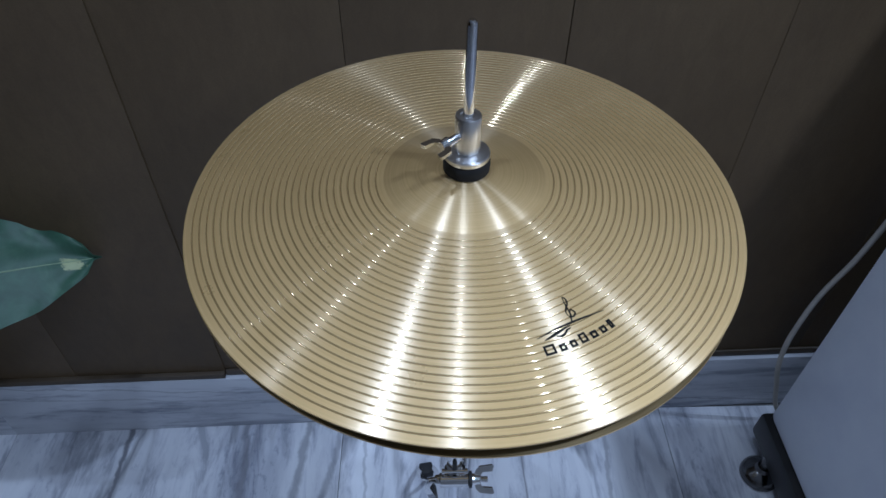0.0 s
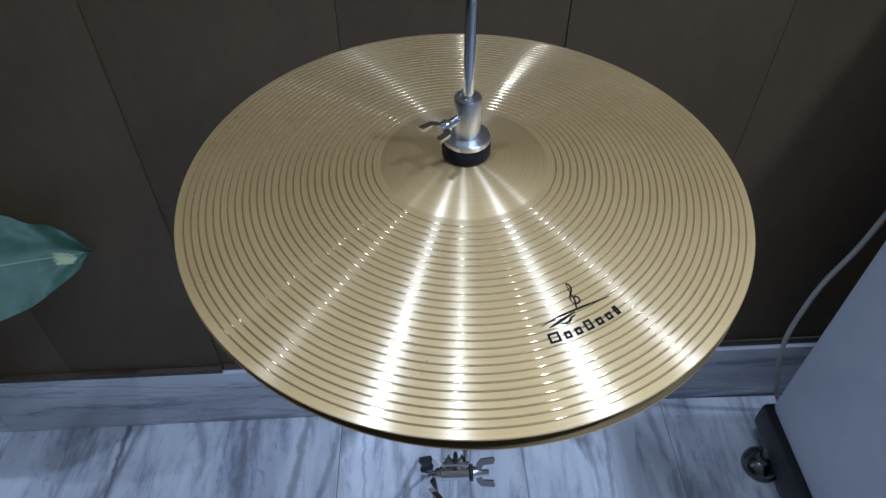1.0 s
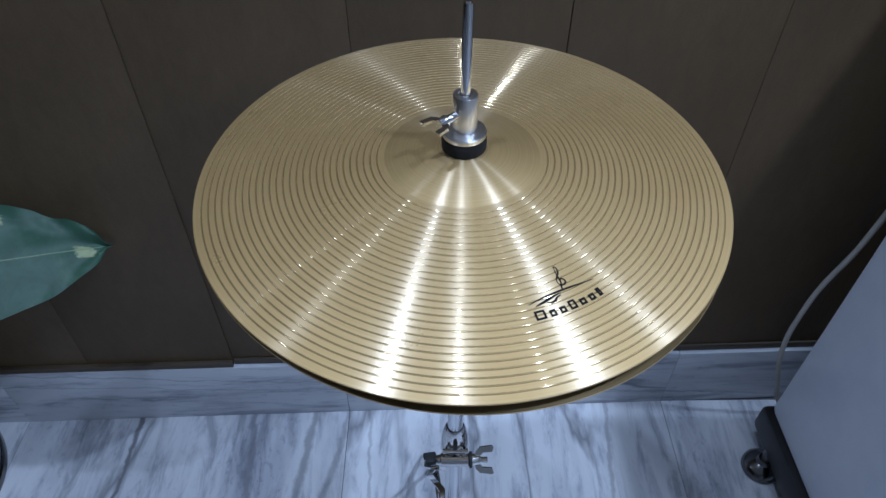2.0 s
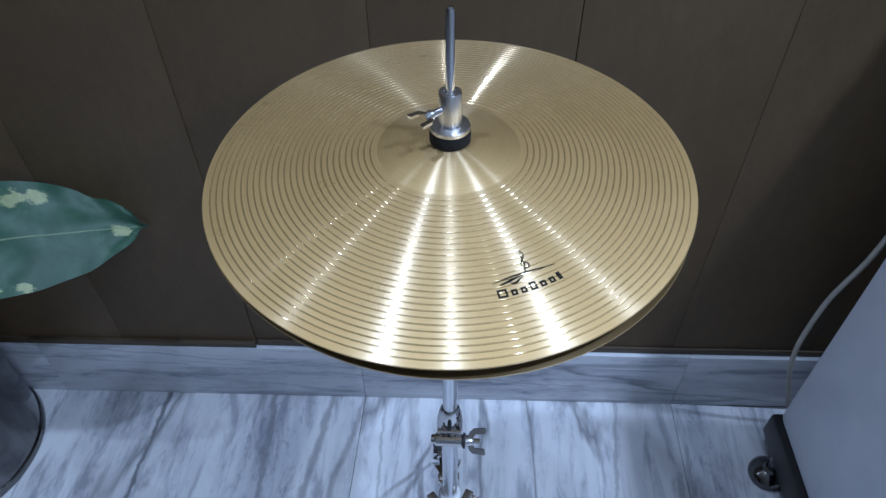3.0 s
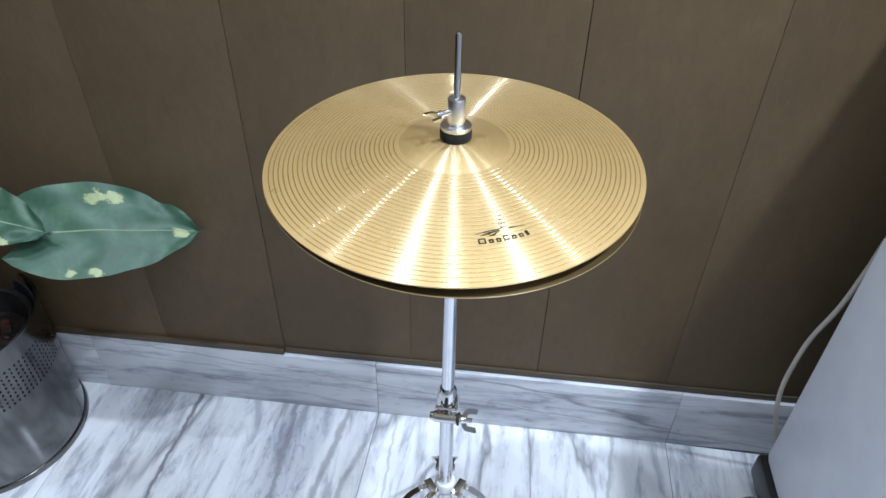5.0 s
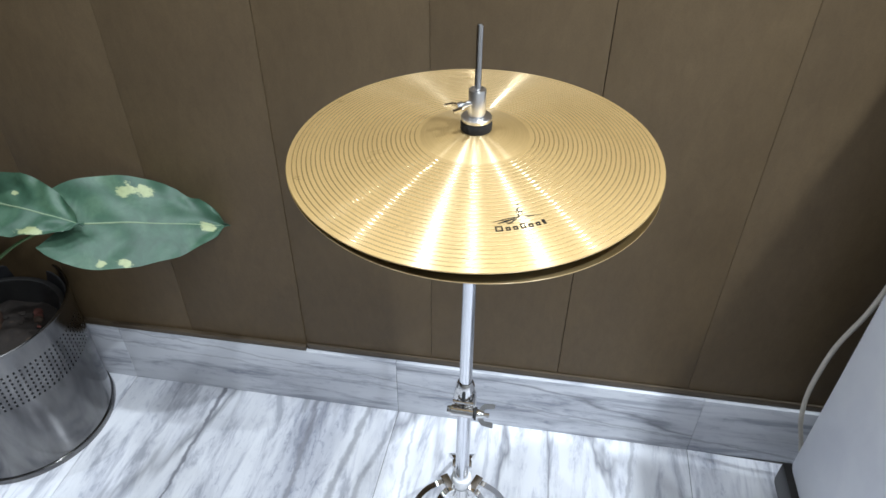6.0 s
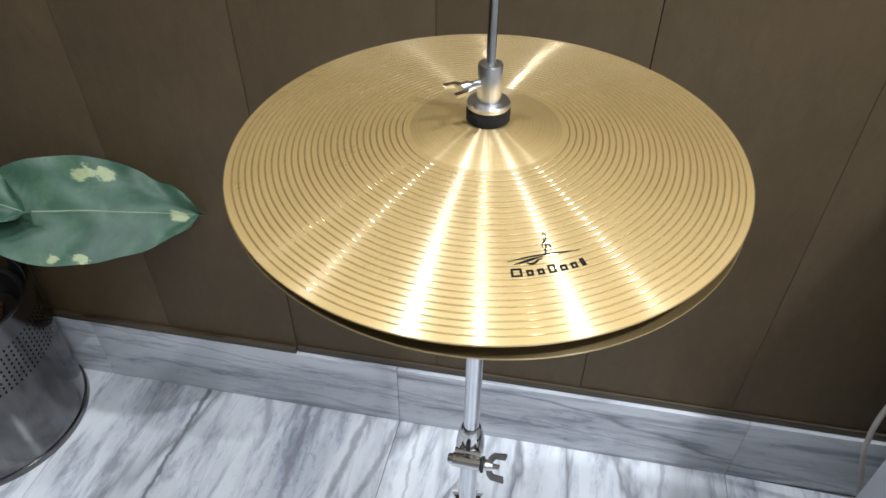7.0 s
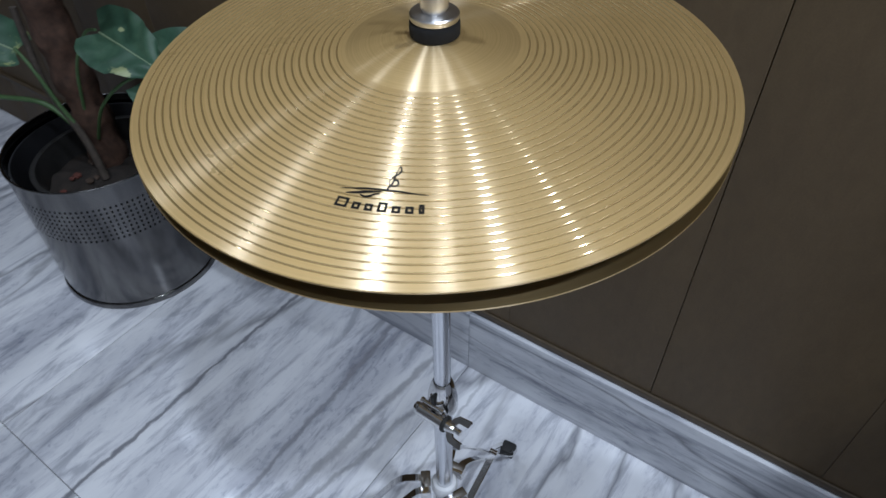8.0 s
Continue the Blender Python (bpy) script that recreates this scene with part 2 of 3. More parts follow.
M_TURNED = plain("turned_chrome", (0.74, 0.73, 0.72), 0.28, 1.0, 0.05)
M_TUBE = plain("chromed_tube", (0.70, 0.71, 0.74), 0.22, 1.0, 0.05)
M_BLACKFELT = plain("black_felt", (0.008, 0.008, 0.009), 0.95, grain=0.4, scale=200)
M_INK = plain("black_ink", (0.008, 0.008, 0.008), 0.6)
M_INK.node_tree.nodes["Principled BSDF"].inputs["Specular IOR Level"].default_value = 0.12
M_RUBBER = plain("black_rubber", (0.018, 0.018, 0.018), 0.6)
M_NYLON = plain("white_nylon", (0.75, 0.75, 0.76), 0.4)
M_STEEL = steel()
M_DARKIN = plain("dark_liner", (0.02, 0.02, 0.022), 0.5)
M_SOIL = plain("dark_soil", (0.022, 0.016, 0.012), 0.95, spread=0.5, scale=60, grain=0.6)
M_CLODS = [M_SOIL, plain("bark_chip", (0.06, 0.038, 0.025), 0.9), plain("reddish_clay_bit", (0.10, 0.03, 0.02), 0.9)]
M_MOSS = plain("brown_coir", (0.085, 0.045, 0.028), 0.95, spread=0.5, scale=45, grain=0.8)
M_LEAF = leaf_green()
M_MIDRIB = plain("pale_leaf_vein", (0.26, 0.33, 0.20), 0.45)
M_STEM = plain("green_stem", (0.07, 0.13, 0.045), 0.5)
M_OLDSTEM = plain("grey_brown_stem", (0.07, 0.055, 0.042), 0.8, spread=0.4, scale=70)
M_PAINT = plain("white_enamel", (0.88, 0.90, 0.98), 0.32, spread=0.06, scale=9)
M_BLACKPL = plain("black_plastic", (0.022, 0.021, 0.02), 0.38, spread=0.3)
M_CABLE = plain("off_white_cable", (0.52, 0.48, 0.41), 0.5)
M_LAMP, _nt, _b = nodes_of("lamp_trim_white")
_b.inputs["Base Color"].default_value = (0.8, 0.8, 0.8, 1)


# ---------------- mesh helpers ----------------
def mesh_object(name, bm, material, smooth=True):
    me = bpy.data.meshes.new(name)
    bmesh.ops.recalc_face_normals(bm, faces=bm.faces[:])
    bm.to_mesh(me)
    bm.free()
    me.materials.append(material)
    if smooth:
        me.shade_smooth()
        me.set_sharp_from_angle(angle=radians(38))
    return new(name, me)


def part(name, bm, material, parent, label="", smooth=True):
    ob = mesh_object(name, bm, material, smooth)
    ob.parent = parent
    return tagged(ob, label) if label else ob


def thing(name, label, category, at=(0, 0, 0), group="", kind=""):
    ob = new(name)
    ob.location = at
    ob.empty_display_size = 0.05
    return tagged(ob, label, category, group, kind)


def box(bm, lo, hi, bevel=0.0, m=None):
    r = bmesh.ops.create_cube(bm, size=1.0)
    vs = r["verts"]
    size = [h - l for l, h in zip(lo, hi)]
    mid = [(h + l) / 2 for l, h in zip(lo, hi)]
    for v in vs:
        v.co = Vector((v.co.x * size[0] + mid[0], v.co.y * size[1] + mid[1], v.co.z * size[2] + mid[2]))
    if bevel:
        es = list({e for v in vs for e in v.link_edges})
        g = bmesh.ops.bevel(bm, geom=es, offset=bevel, segments=2, affect="EDGES", profile=0.6)
        vs = list({v for f in g["faces"] for v in f.verts} | {v for v in vs if v.is_valid})
    if m:
        for v in vs:
            v.co = m @ v.co
    return bm


def lathe(bm, profile, segs=48, m=None, closed=False):
    """Turns (radius, height) pairs round z. A radius of 0 closes the end."""
    rings = []
    for r, z in profile:
        if r < 1e-6:
            rings.append([bm.verts.new((0, 0, z))])
        else:
            rings.append([bm.verts.new((r * math.cos(2 * math.pi * k / segs), r * math.sin(2 * math.pi * k / segs), z)) for k in range(segs)])
    pairs = list(zip(rings, rings[1:])) + ([(rings[-1], rings[0])] if closed else [])
    for a, c in pairs:
        for k in range(segs):
            n = (k + 1) % segs
            if len(a) == 1 and len(c) == 1:
                continue
            if len(a) == 1:
                bm.faces.new((a[0], c[k], c[n]))
            elif len(c) == 1:
                bm.faces.new((a[k], c[0], a[n]))
            else:
                bm.faces.new((a[k], c[k], c[n], a[n]))
    if m:
        for ringv in rings:
            for v in ringv:
                v.co = m @ v.co
    return bm


def smooth_line(points, steps=8):
    pts = [Vector(p) for p in points]
    out = []
    for i in range(len(pts) - 1):
        p0, p1, p2, p3 = pts[max(i - 1, 0)], pts[i], pts[i + 1], pts[min(i + 2, len(pts) - 1)]
        for s in range(steps):
            t = s / steps
            out.append(0.5 * ((2 * p1) + (p2 - p0) * t + (2 * p0 - 5 * p1 + 4 * p2 - p3) * t * t + (3 * p1 - p0 - 3 * p2 + p3) * t ** 3))
    return out + [pts[-1]]


def tube(bm, line, radius, segs=10, flat=1.0):
    """A round (or flattened) tube along a line; radius is a number or a function of 0..1."""
    line = [Vector(p) for p in line]
    up, rings = Vector((0.13, 0.21, 0.97)), []
    for i, p in enumerate(line):
        d = (line[min(i + 1, len(line) - 1)] - line[max(i - 1, 0)]).normalized()
        a = d.cross(up).normalized()
        c = a.cross(d).normalized()
        r = radius(i / (len(line) - 1)) if callable(radius) else radius
        rings.append([bm.verts.new(p + a * r * math.cos(2 * math.pi * k / segs) + c * r * flat * math.sin(2 * math.pi * k / segs)) for k in range(segs)])
    for a, c in zip(rings, rings[1:]):
        for k in range(segs):
            bm.faces.new((a[k], a[(k + 1) % segs], c[(k + 1) % segs], c[k]))
    bm.faces.new(rings[0][::-1])
    bm.faces.new(rings[-1])
    return bm


def prism(bm, outline, depth, m):
    """A flat outline (x, y) given depth along z, then placed by m."""
    lo = [bm.verts.new(m @ Vector((x, y, -depth / 2))) for x, y in outline]
    hi = [bm.verts.new(m @ Vector((x, y, depth / 2))) for x, y in outline]
    bm.faces.new(lo[::-1])
    bm.faces.new(hi)
    n = len(lo)
    for k in range(n):
        bm.faces.new((lo[k], lo[(k + 1) % n], hi[(k + 1) % n], hi[k]))
    return bm


# ---------------- the room ----------------
X0, X1, Y0, WALL = -3.0, 3.0, -3.0, 0.350
SKIRT_FACE, SKIRT_TOP = 0.340, 0.152

bm = bmesh.new()
box(bm, (X0 - 0.1, Y0 - 0.1, -0.12), (X1 + 0.1, WALL + 0.12, -0.0025))
floor = tagged(mesh_object("floor", bm, M_GROUT, False), "polished white and grey veined marble tile floor", "floor", kind="structure")

bm = bmesh.new()
box(bm, (X0 - 0.1, WALL + 0.012, -0.0025), (X1 + 0.1, WALL + 0.14, CEILING))
wall_north = tagged(mesh_object("wall_north", bm, M_GAP, False), "wall clad with dark brown laminate boards", "wall", kind="structure")
# the unseen west wall is made dark to keep bounced light off the left
for nm, lo, hi, skin, words in (("wall_south", (X0 - 0.1, Y0 - 0.12, -0.002), (X1 + 0.1, Y0, CEILING), M_PLASTER, "plain painted plaster wall"),
                   ("wall_west", (X0 - 0.12, Y0, -0.002), (X0, WALL + 0.012, CEILING), M_PANEL, "plain unseen wall, dark brown to cut bounced light"),
                   ("wall_east", (X1, Y0, -0.002), (X1 + 0.12, WALL + 0.012, CEILING), M_PLASTER, "plain painted plaster wall")):
    bm = bmesh.new()
    box(bm, lo, hi)
    tagged(mesh_object(nm, bm, skin, False), words, "wall", kind="structure")
bm = bmesh.new()
box(bm, (X0 - 0.12, Y0 - 0.12, CEILING), (X1 + 0.12, WALL + 0.14, CEILING + 0.1))
tagged(mesh_object("ceiling", bm, M_CEIL, False), "plain pale painted ceiling", "ceiling", kind="structure")

for lx, ly, lr, watts, beam in LAMPS:
    t = thing("ceiling_light", "round white recessed ceiling downlight or added fill lamp, switched on", "ceiling light", (lx, ly, CEILING), "ceiling downlights")
    bm = bmesh.new()
    lathe(bm, [(lr * 1.02, -0.001), (lr * 1.02, -0.012), (lr * 1.25, -0.012), (lr * 1.3, -0.006), (lr * 1.3, -0.001)], 40, closed=True)
    part("rim", bm, M_LAMP, t)

# ---------------- hi-hat: stand ----------------
stand = thing("hi_hat_stand", "chrome hi-hat cymbal stand standing on marble floor", "cymbal stand")


def cyl(r, z0, z1, bevel=0.0008, segs=40):
    b = bmesh.new()
    return lathe(b, [(0, z0), (r - bevel, z0), (r, z0 + bevel), (r, z1 - bevel), (r - bevel, z1), (0, z1)], segs)


part("pull_rod", lathe(bmesh.new(), [(0, 0.30), (0.0031, 0.30), (0.0031, 0.9575), (0.0028, 0.959), (0.0018, 0.960), (0, 0.9602)], 24), M_CHROME, stand)
part("upper_tube", cyl(0.008, 0.44, 0.806), M_TUBE, stand, "slim bright chrome tube")
part("cymbal_seat", lathe(bmesh.new(), [(0.0085, 0.790), (0.011, 0.790), (0.0125, 0.793), (0.019, 0.796), (0.019, 0.799), (0.0085, 0.799)], 40, closed=True), M_CHROME, stand)
part("seat_felt", cyl(0.016, 0.799, 0.8065, 0.001), M_BLACKFELT, stand, "black felt washer")
part("lower_tube", cyl(0.0095, 0.10, 0.482), M_TUBE, stand, "chrome tube")
clamp = part("height_clamp", lathe(bmesh.new(), [(0.0085, 0.463), (0.0135, 0.463), (0.0150, 0.466), (0.0152, 0.474), (0.0146, 0.484), (0.0130, 0.495), (0.0110, 0.504), (0.0092, 0.509), (0.0085, 0.510)], 40, closed=True), M_CHROME, stand, "egg-shaped chrome height clamp")
bm = bmesh.new()
lathe(bm, [(0, -0.0155), (0.0062, -0.0155), (0.0072, -0.0145), (0.0072, 0.0137), (0.0062, 0.0147), (0, 0.0147)], 28, pose(0, -0.018, 0.471, 0, 90, 0))
box(bm, (-0.0125, -0.019, 0.4655), (0.0120, -0.009, 0.4775), 0.002)
part("clamp_ear", bm, M_CHROME, clamp)
bm = bmesh.new()
box(bm, (-0.0022, -0.0168, 0.480), (0.0022, -0.0105, 0.500), 0.0012)
part("clamp_slot", bm, M_RUBBER, clamp, "dark slot in the clamp")
bm = bmesh.new()
lathe(bm, [(0, -0.013), (0.0028, -0.013), (0.0028, -0.010), (0.0018, -0.010), (0.0018, 0.010), (0.0028, 0.010), (0.0028, 0.013), (0, 0.013)], 18, pose(0, -0.0165, 0.4865, 0, 90, 0))
part("memory_lock", bm, M_CHROME, clamp, "small chrome cross bolt")
lathe_x = pose(0, 0, 0, 0, 90, 0)
bolt = part("clamp_bolt", lathe(bmesh.new(), [(0, -0.020), (0.0045, -0.020), (0.0055, -0.018), (0.0055, -0.015), (0.003, -0.015), (0.003, 0.034), (0, 0.034)], 20, pose(0, -0.018, 0.471) @ lathe_x), M_CHROME, clamp)
part("lock_washer", lathe(bmesh.new(), [(0.003, 0.0148), (0.0085, 0.0148), (0.0085, 0.0178), (0.003, 0.0178)], 24, pose(0, -0.018, 0.471) @ lathe_x, closed=True), M_RUBBER, clamp)


def wing_nut(parent, m, size, turn):
    b = bmesh.new()
    lathe(b, [(0, 0), (0.0062 * size, 0), (0.0052 * size, 0.008 * size), (0.0045 * size, 0.009 * size), (0, 0.009 * size)], 20, m)
    for s in (1, -1):
        w = [(0.002, 0.0015), (0.0095, 0.004), (0.0135, 0.008), (0.0150, 0.021), (0.0135, 0.0225), (0.0085, 0.021), (0.0078, 0.011), (0.003, 0.0075)]
        o = [(s * x * size, y * size) for x, y in (w if s > 0 else w[::-1])]
        prism(b, o, 0.0034 * size, m @ pose(0, 0, 0, 90, 0, turn))
    bmesh.ops.bevel(b, geom=[e for e in b.edges if e.calc_face_angle(0) > 0.7], offset=0.0005 * size, segments=1, affect="EDGES")
    return part("wing_nut", b, M_CHROME, parent, "chrome wing nut")


wing_nut(clamp, pose(0.018, -0.018, 0.471) @ lathe_x, 1.0, 135)

# clutch on the rod
clutch = part("clutch", lathe(bmesh.new(), [(0.0033, 0.8755), (0.0072, 0.8755), (0.0072, 0.8768), (0.0081, 0.8772), (0.0081, 0.9000), (0.0076, 0.9008), (0.0050, 0.9008), (0.0045, 0.9000), (0.0033, 0.9000)], 40, closed=True), M_TURNED, stand, "chrome clutch barrel")
part("clutch_washer", lathe(bmesh.new(), [(0.0033, 0.8708), (0.0140, 0.8708), (0.0145, 0.8715), (0.0145, 0.8740), (0.0138, 0.8748), (0.0075, 0.8755), (0.0033, 0.8755)], 48, closed=True), M_TURNED, clutch)
part("clutch_felt", lathe(bmesh.new(), [(0.0033, 0.8605), (0.0135, 0.8605), (0.0147, 0.8618), (0.0149, 0.866), (0.0147, 0.8694), (0.0138, 0.8707), (0.0033, 0.8707)], 48, closed=True), M_BLACKFELT, clutch, "thick black felt washer")
side = pose(-0.0060, -0.0052, 0.8885, 0, -90, 41)
part("thumb_screw", lathe(bmesh.new(), [(0, 0), (0.0027, 0), (0.0027, 0.007), (0.0032, 0.0072), (0.0032, 0.0125), (0, 0.0125)], 20, side), M_CHROME, clutch)
wing_nut(clutch, side @ pose(0, 0, 0.0085), 0.62, 90)

# tripod
tripod = part("tripod_collar", lathe(bmesh.new(), [(0.0097, 0.288), (0.0140, 0.288), (0.0152, 0.290), (0.0152, 0.301), (0.0135, 0.305), (0.0097, 0.307)], 36, closed=True), M_NYLON, stand, "white nylon collar over the tube")
part("tripod_base", lathe(bmesh.new(), [(0.0097, 0.262), (0.014, 0.262), (0.014, 0.286), (0.0097, 0.286)], 32, closed=True), M_CHROME, stand)
part("lower_bracket", lathe(bmesh.new(), [(0.0097, 0.10), (0.016, 0.10), (0.016, 0.135), (0.0097, 0.135)], 32, closed=True), M_CHROME, stand)


def strap(b, points, width, thick, across):
    """A flat bent steel strip; across: the direction of its width."""
    line = [Vector(p) for p in points]
    rows = []
    for i, p in enumerate(line):
        d = (line[min(i + 1, len(line) - 1)] - line[max(i - 1, 0)]).normalized()
        n = d.cross(across).normalized()
        rows.append([b.verts.new(p + across * sx * width / 2 + n * sn * thick / 2) for sx, sn in ((-1, -1), (1, -1), (1, 1), (-1, 1))])
    for a, c in zip(rows, rows[1:]):
        for k in range(4):
            b.faces.new((a[k], a[(k + 1) % 4], c[(k + 1) % 4], c[k]))
    b.faces.new(rows[0][::-1])
    b.faces.new(rows[-1])


for deg in (98, 218, 338):
    out = Vector((math.cos(radians(deg)), math.sin(radians(deg)), 0))
    acr = Vector((-out.y, out.x, 0))
    leg = None
    for s_ in (-1, 1):
        b = bmesh.new()
        shape = [(0.018, 0.296, 0.006), (0.034, 0.297, 0.009), (0.060, 0.272, 0.0165), (0.105, 0.198, 0.0150), (0.140, 0.140, 0.0060), (0.156, 0.114, 0.0035), (0.178, 0.078, 0.0110), (0.205, 0.040, 0.0145), (0.228, 0.016, 0.0105)]
        strap(b, smooth_line([out * d_ + acr * (s_ * o_) + Vector((0, 0, z_)) for d_, z_, o_ in shape], 4), 0.0085, 0.0022, acr)
        leg_part = part("leg", b, M_CHROME, stand, "flat bent chrome tripod leg strip")
        leg = leg or leg_part
    b = bmesh.new()
    strap(b, [out * 0.016 + Vector((0, 0, 0.118)), out * 0.05 + Vector((0, 0, 0.117)), out * 0.156 + Vector((0, 0, 0.112))], 0.010, 0.0022, acr)
    part("brace", b, M_CHROME, leg)
    b = bmesh.new()
    lathe(b, [(0, -0.006), (0.005, -0.006), (0.005, 0.006), (0, 0.006)], 16, pose(out.x * 0.156, out.y * 0.156, 0.114, 0, 0, deg) @ pose(0, 0, 0, 90, 0, 0))
    part("rivet", b, M_CHROME, leg)
    b = bmesh.new()
    rot = pose(out.x * 0.222, out.y * 0.222, 0, 0, 0, deg)
    box(b, (-0.007, -0.012, 0.0005), (0.014, 0.012, 0.020), 0.004, rot)
    part("rubber_foot", b, M_RUBBER, leg, "black rubber foot")
    b = bmesh.new()
    box(b, (-0.006, -0.0145, 0.288), (0.006, 0.0145, 0.304), 0.002, pose(out.x * 0.022, out.y * 0.022, 0, 0, 0, deg))
    part("hinge", b, M_CHROME, leg)

# ---------------- hi-hat: cymbals ----------------
R_RIM, R_BELL = 0.1776, 0.0515


def bow(r):
    """Height over the rim plane of the smooth cymbal shape."""
    if r >= R_BELL:
        u = (R_RIM - r) / (R_RIM - R_BELL)
        return 0.0165 * (u + 0.16 * u * (1 - u))
    u = r / R_BELL
    return 0.0165 + 0.0062 * (1 - u ** 2.2)


PITCH, FIRST, LAST, CUT = 0.00444, 0.0560, 0.1745, 0.26


# one round-bottomed groove as (share of its width, share of its depth)
CUT_SHAPE = ((0.0, 0.0), (0.03, 0.05), (0.20, 0.50), (0.38, 0.84), (0.55, 1.0), (0.70, 0.84), (0.85, 0.46), (0.97, 0.05), (1.0, 0.0))
CUT_DEPTH = 0.00030


def cymbal(label, segs):
    whole = thing("hi_hat_cymbal", label, "cymbal", group="pair of hi-hat cymbals")
    rs, depth = [R_BELL, R_BELL + 0.0008, R_BELL + 0.0025], {}
    k = 0
    while FIRST + k * PITCH < LAST:
        rs += [FIRST + PITCH * (k + u) for u in (-0.02,)]
        cuts = [FIRST + PITCH * (k + CUT * u) for u, d in CUT_SHAPE]
        depth.update({r: d * CUT_DEPTH for r, (u, d) in zip(cuts, CUT_SHAPE)})
        rs += cuts + [FIRST + PITCH * (k + CUT + 0.02), FIRST + PITCH * (k + 0.6)]
        k += 1
    rs += [0.1762]
    prof = [(r, bow(r) - depth.get(r, 0.0)) for r in rs]
    prof += [(R_RIM - 0.0003, 0.0001), (R_RIM, -0.0005), (R_RIM - 0.0003, -0.0010)]
    prof += [(r, bow(r) - 0.0011) for r in (0.172, 0.15, 0.12, 0.09, 0.065, 0.0535, R_BELL)]
    b_ = lathe(bmesh.new(), prof, segs)
    for f in b_.faces:
        c = f.calc_center_median()
        r = math.hypot(c.x, c.y)
        if FIRST < r < LAST and ((r - FIRST) / PITCH) % 1.0 < CUT and c.z > bow(r) - 0.0005:
            f.material_index = 1
        # inner faces take the brass with shade put into its colour
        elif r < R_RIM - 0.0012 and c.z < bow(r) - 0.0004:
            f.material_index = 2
    bow_part = part("bow", b_, M_BRASS, whole, "satin golden bow with turned grooves")
    bow_part.data.materials.append(M_GROOVE)
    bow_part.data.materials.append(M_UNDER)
    rb = [0.0058 + (R_BELL - 0.0058) * k / 24 for k in range(25)]
    b_ = lathe(bmesh.new(), [(r, bow(r)) for r in rb] + [(r, bow(r) - 0.0011) for r in rb[::-3]], segs, closed=True)
    part("bell", b_, M_BELL, whole, "smooth raised brass bell")
    return whole


def on_cymbal(u, v):
    """A place in the printed emblem: u along the writing, v towards the bell, in metres."""
    r, a = 0.1353 - v, radians(-64.8) + u / 0.1353
    return Vector((r * math.cos(a), r * math.sin(a), bow(r) + 0.00016))


def stroke(b_, line, width):
    """A printed stroke along (u, v) points; width: a number or a function of 0..1."""
    pts = [Vector((p[0], p[1], 0)) for p in line]
    rows = []
    for k, p in enumerate(pts):
        d = (pts[min(k + 1, len(pts) - 1)] - pts[max(k - 1, 0)]).normalized()
        n = Vector((-d.y, d.x, 0))
        w = width(k / (len(pts) - 1)) if callable(width) else width
        rows.append((b_.verts.new(on_cymbal(p.x + n.x * w / 2, p.y + n.y * w / 2)), b_.verts.new(on_cymbal(p.x - n.x * w / 2, p.y - n.y * w / 2))))
    for a, c in zip(rows, rows[1:]):
        b_.faces.new((a[0], a[1], c[1], c[0]))


def curve2(points, steps=7):
    return [(p.x, p.y) for p in smooth_line([(u, v, 0) for u, v in points], steps)]


top_cymbal = cymbal("golden lathed brass hi-hat cymbal with printed black emblem", 240)
top_cymbal.matrix_world = pose(-0.001, 0, 0.8390, 2.15, -0.24, 0)
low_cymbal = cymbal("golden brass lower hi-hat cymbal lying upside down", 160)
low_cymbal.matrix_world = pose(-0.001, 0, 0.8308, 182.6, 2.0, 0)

emblem = bmesh.new()
stroke(emblem, curve2([(-0.0235, 0.0105), (-0.012, 0.0128), (0.0, 0.0133), (0.0105, 0.0127), (0.0235, 0.0108)]), lambda u: 0.0003 + 0.0009 * math.sin(math.pi * u) ** 0.8)
stroke(emblem, curve2([(-0.0195, 0.0086), (-0.014, 0.0098), (-0.008, 0.0112), (-0.001, 0.0122)]), lambda u: 0.0004 + 0.0013 * math.sin(math.pi * u))
stroke(emblem, curve2([(-0.012, 0.0091), (-0.0095, 0.0082), (-0.0065, 0.0088), (-0.0045, 0.0102), (-0.0015, 0.0108)]), lambda u: 0.0005 + 0.0009 * math.sin(math.pi * u))
part("printed_swoosh", emblem, M_INK, top_cymbal, "black printed sweeping strokes")
clef = bmesh.new()
stroke(clef, curve2([(0.0035, 0.0130), (0.0015, 0.0136), (0.0020, 0.0152), (0.0034, 0.0180), (0.0040, 0.0225), (0.0046, 0.0258), (0.0056, 0.0286), (0.0068, 0.0268), (0.0058, 0.0240), (0.0030, 0.0218), (0.0013, 0.0192), (0.0022, 0.0164), (0.0050, 0.0160), (0.0066, 0.0178), (0.0054, 0.0200), (0.0036, 0.0190)]), lambda u: 0.0005 + 0.0006 * abs(math.sin(u * 9)))
part("printed_curl", clef, M_INK, top_cymbal, "black printed looping curl")
u0 = -0.0222
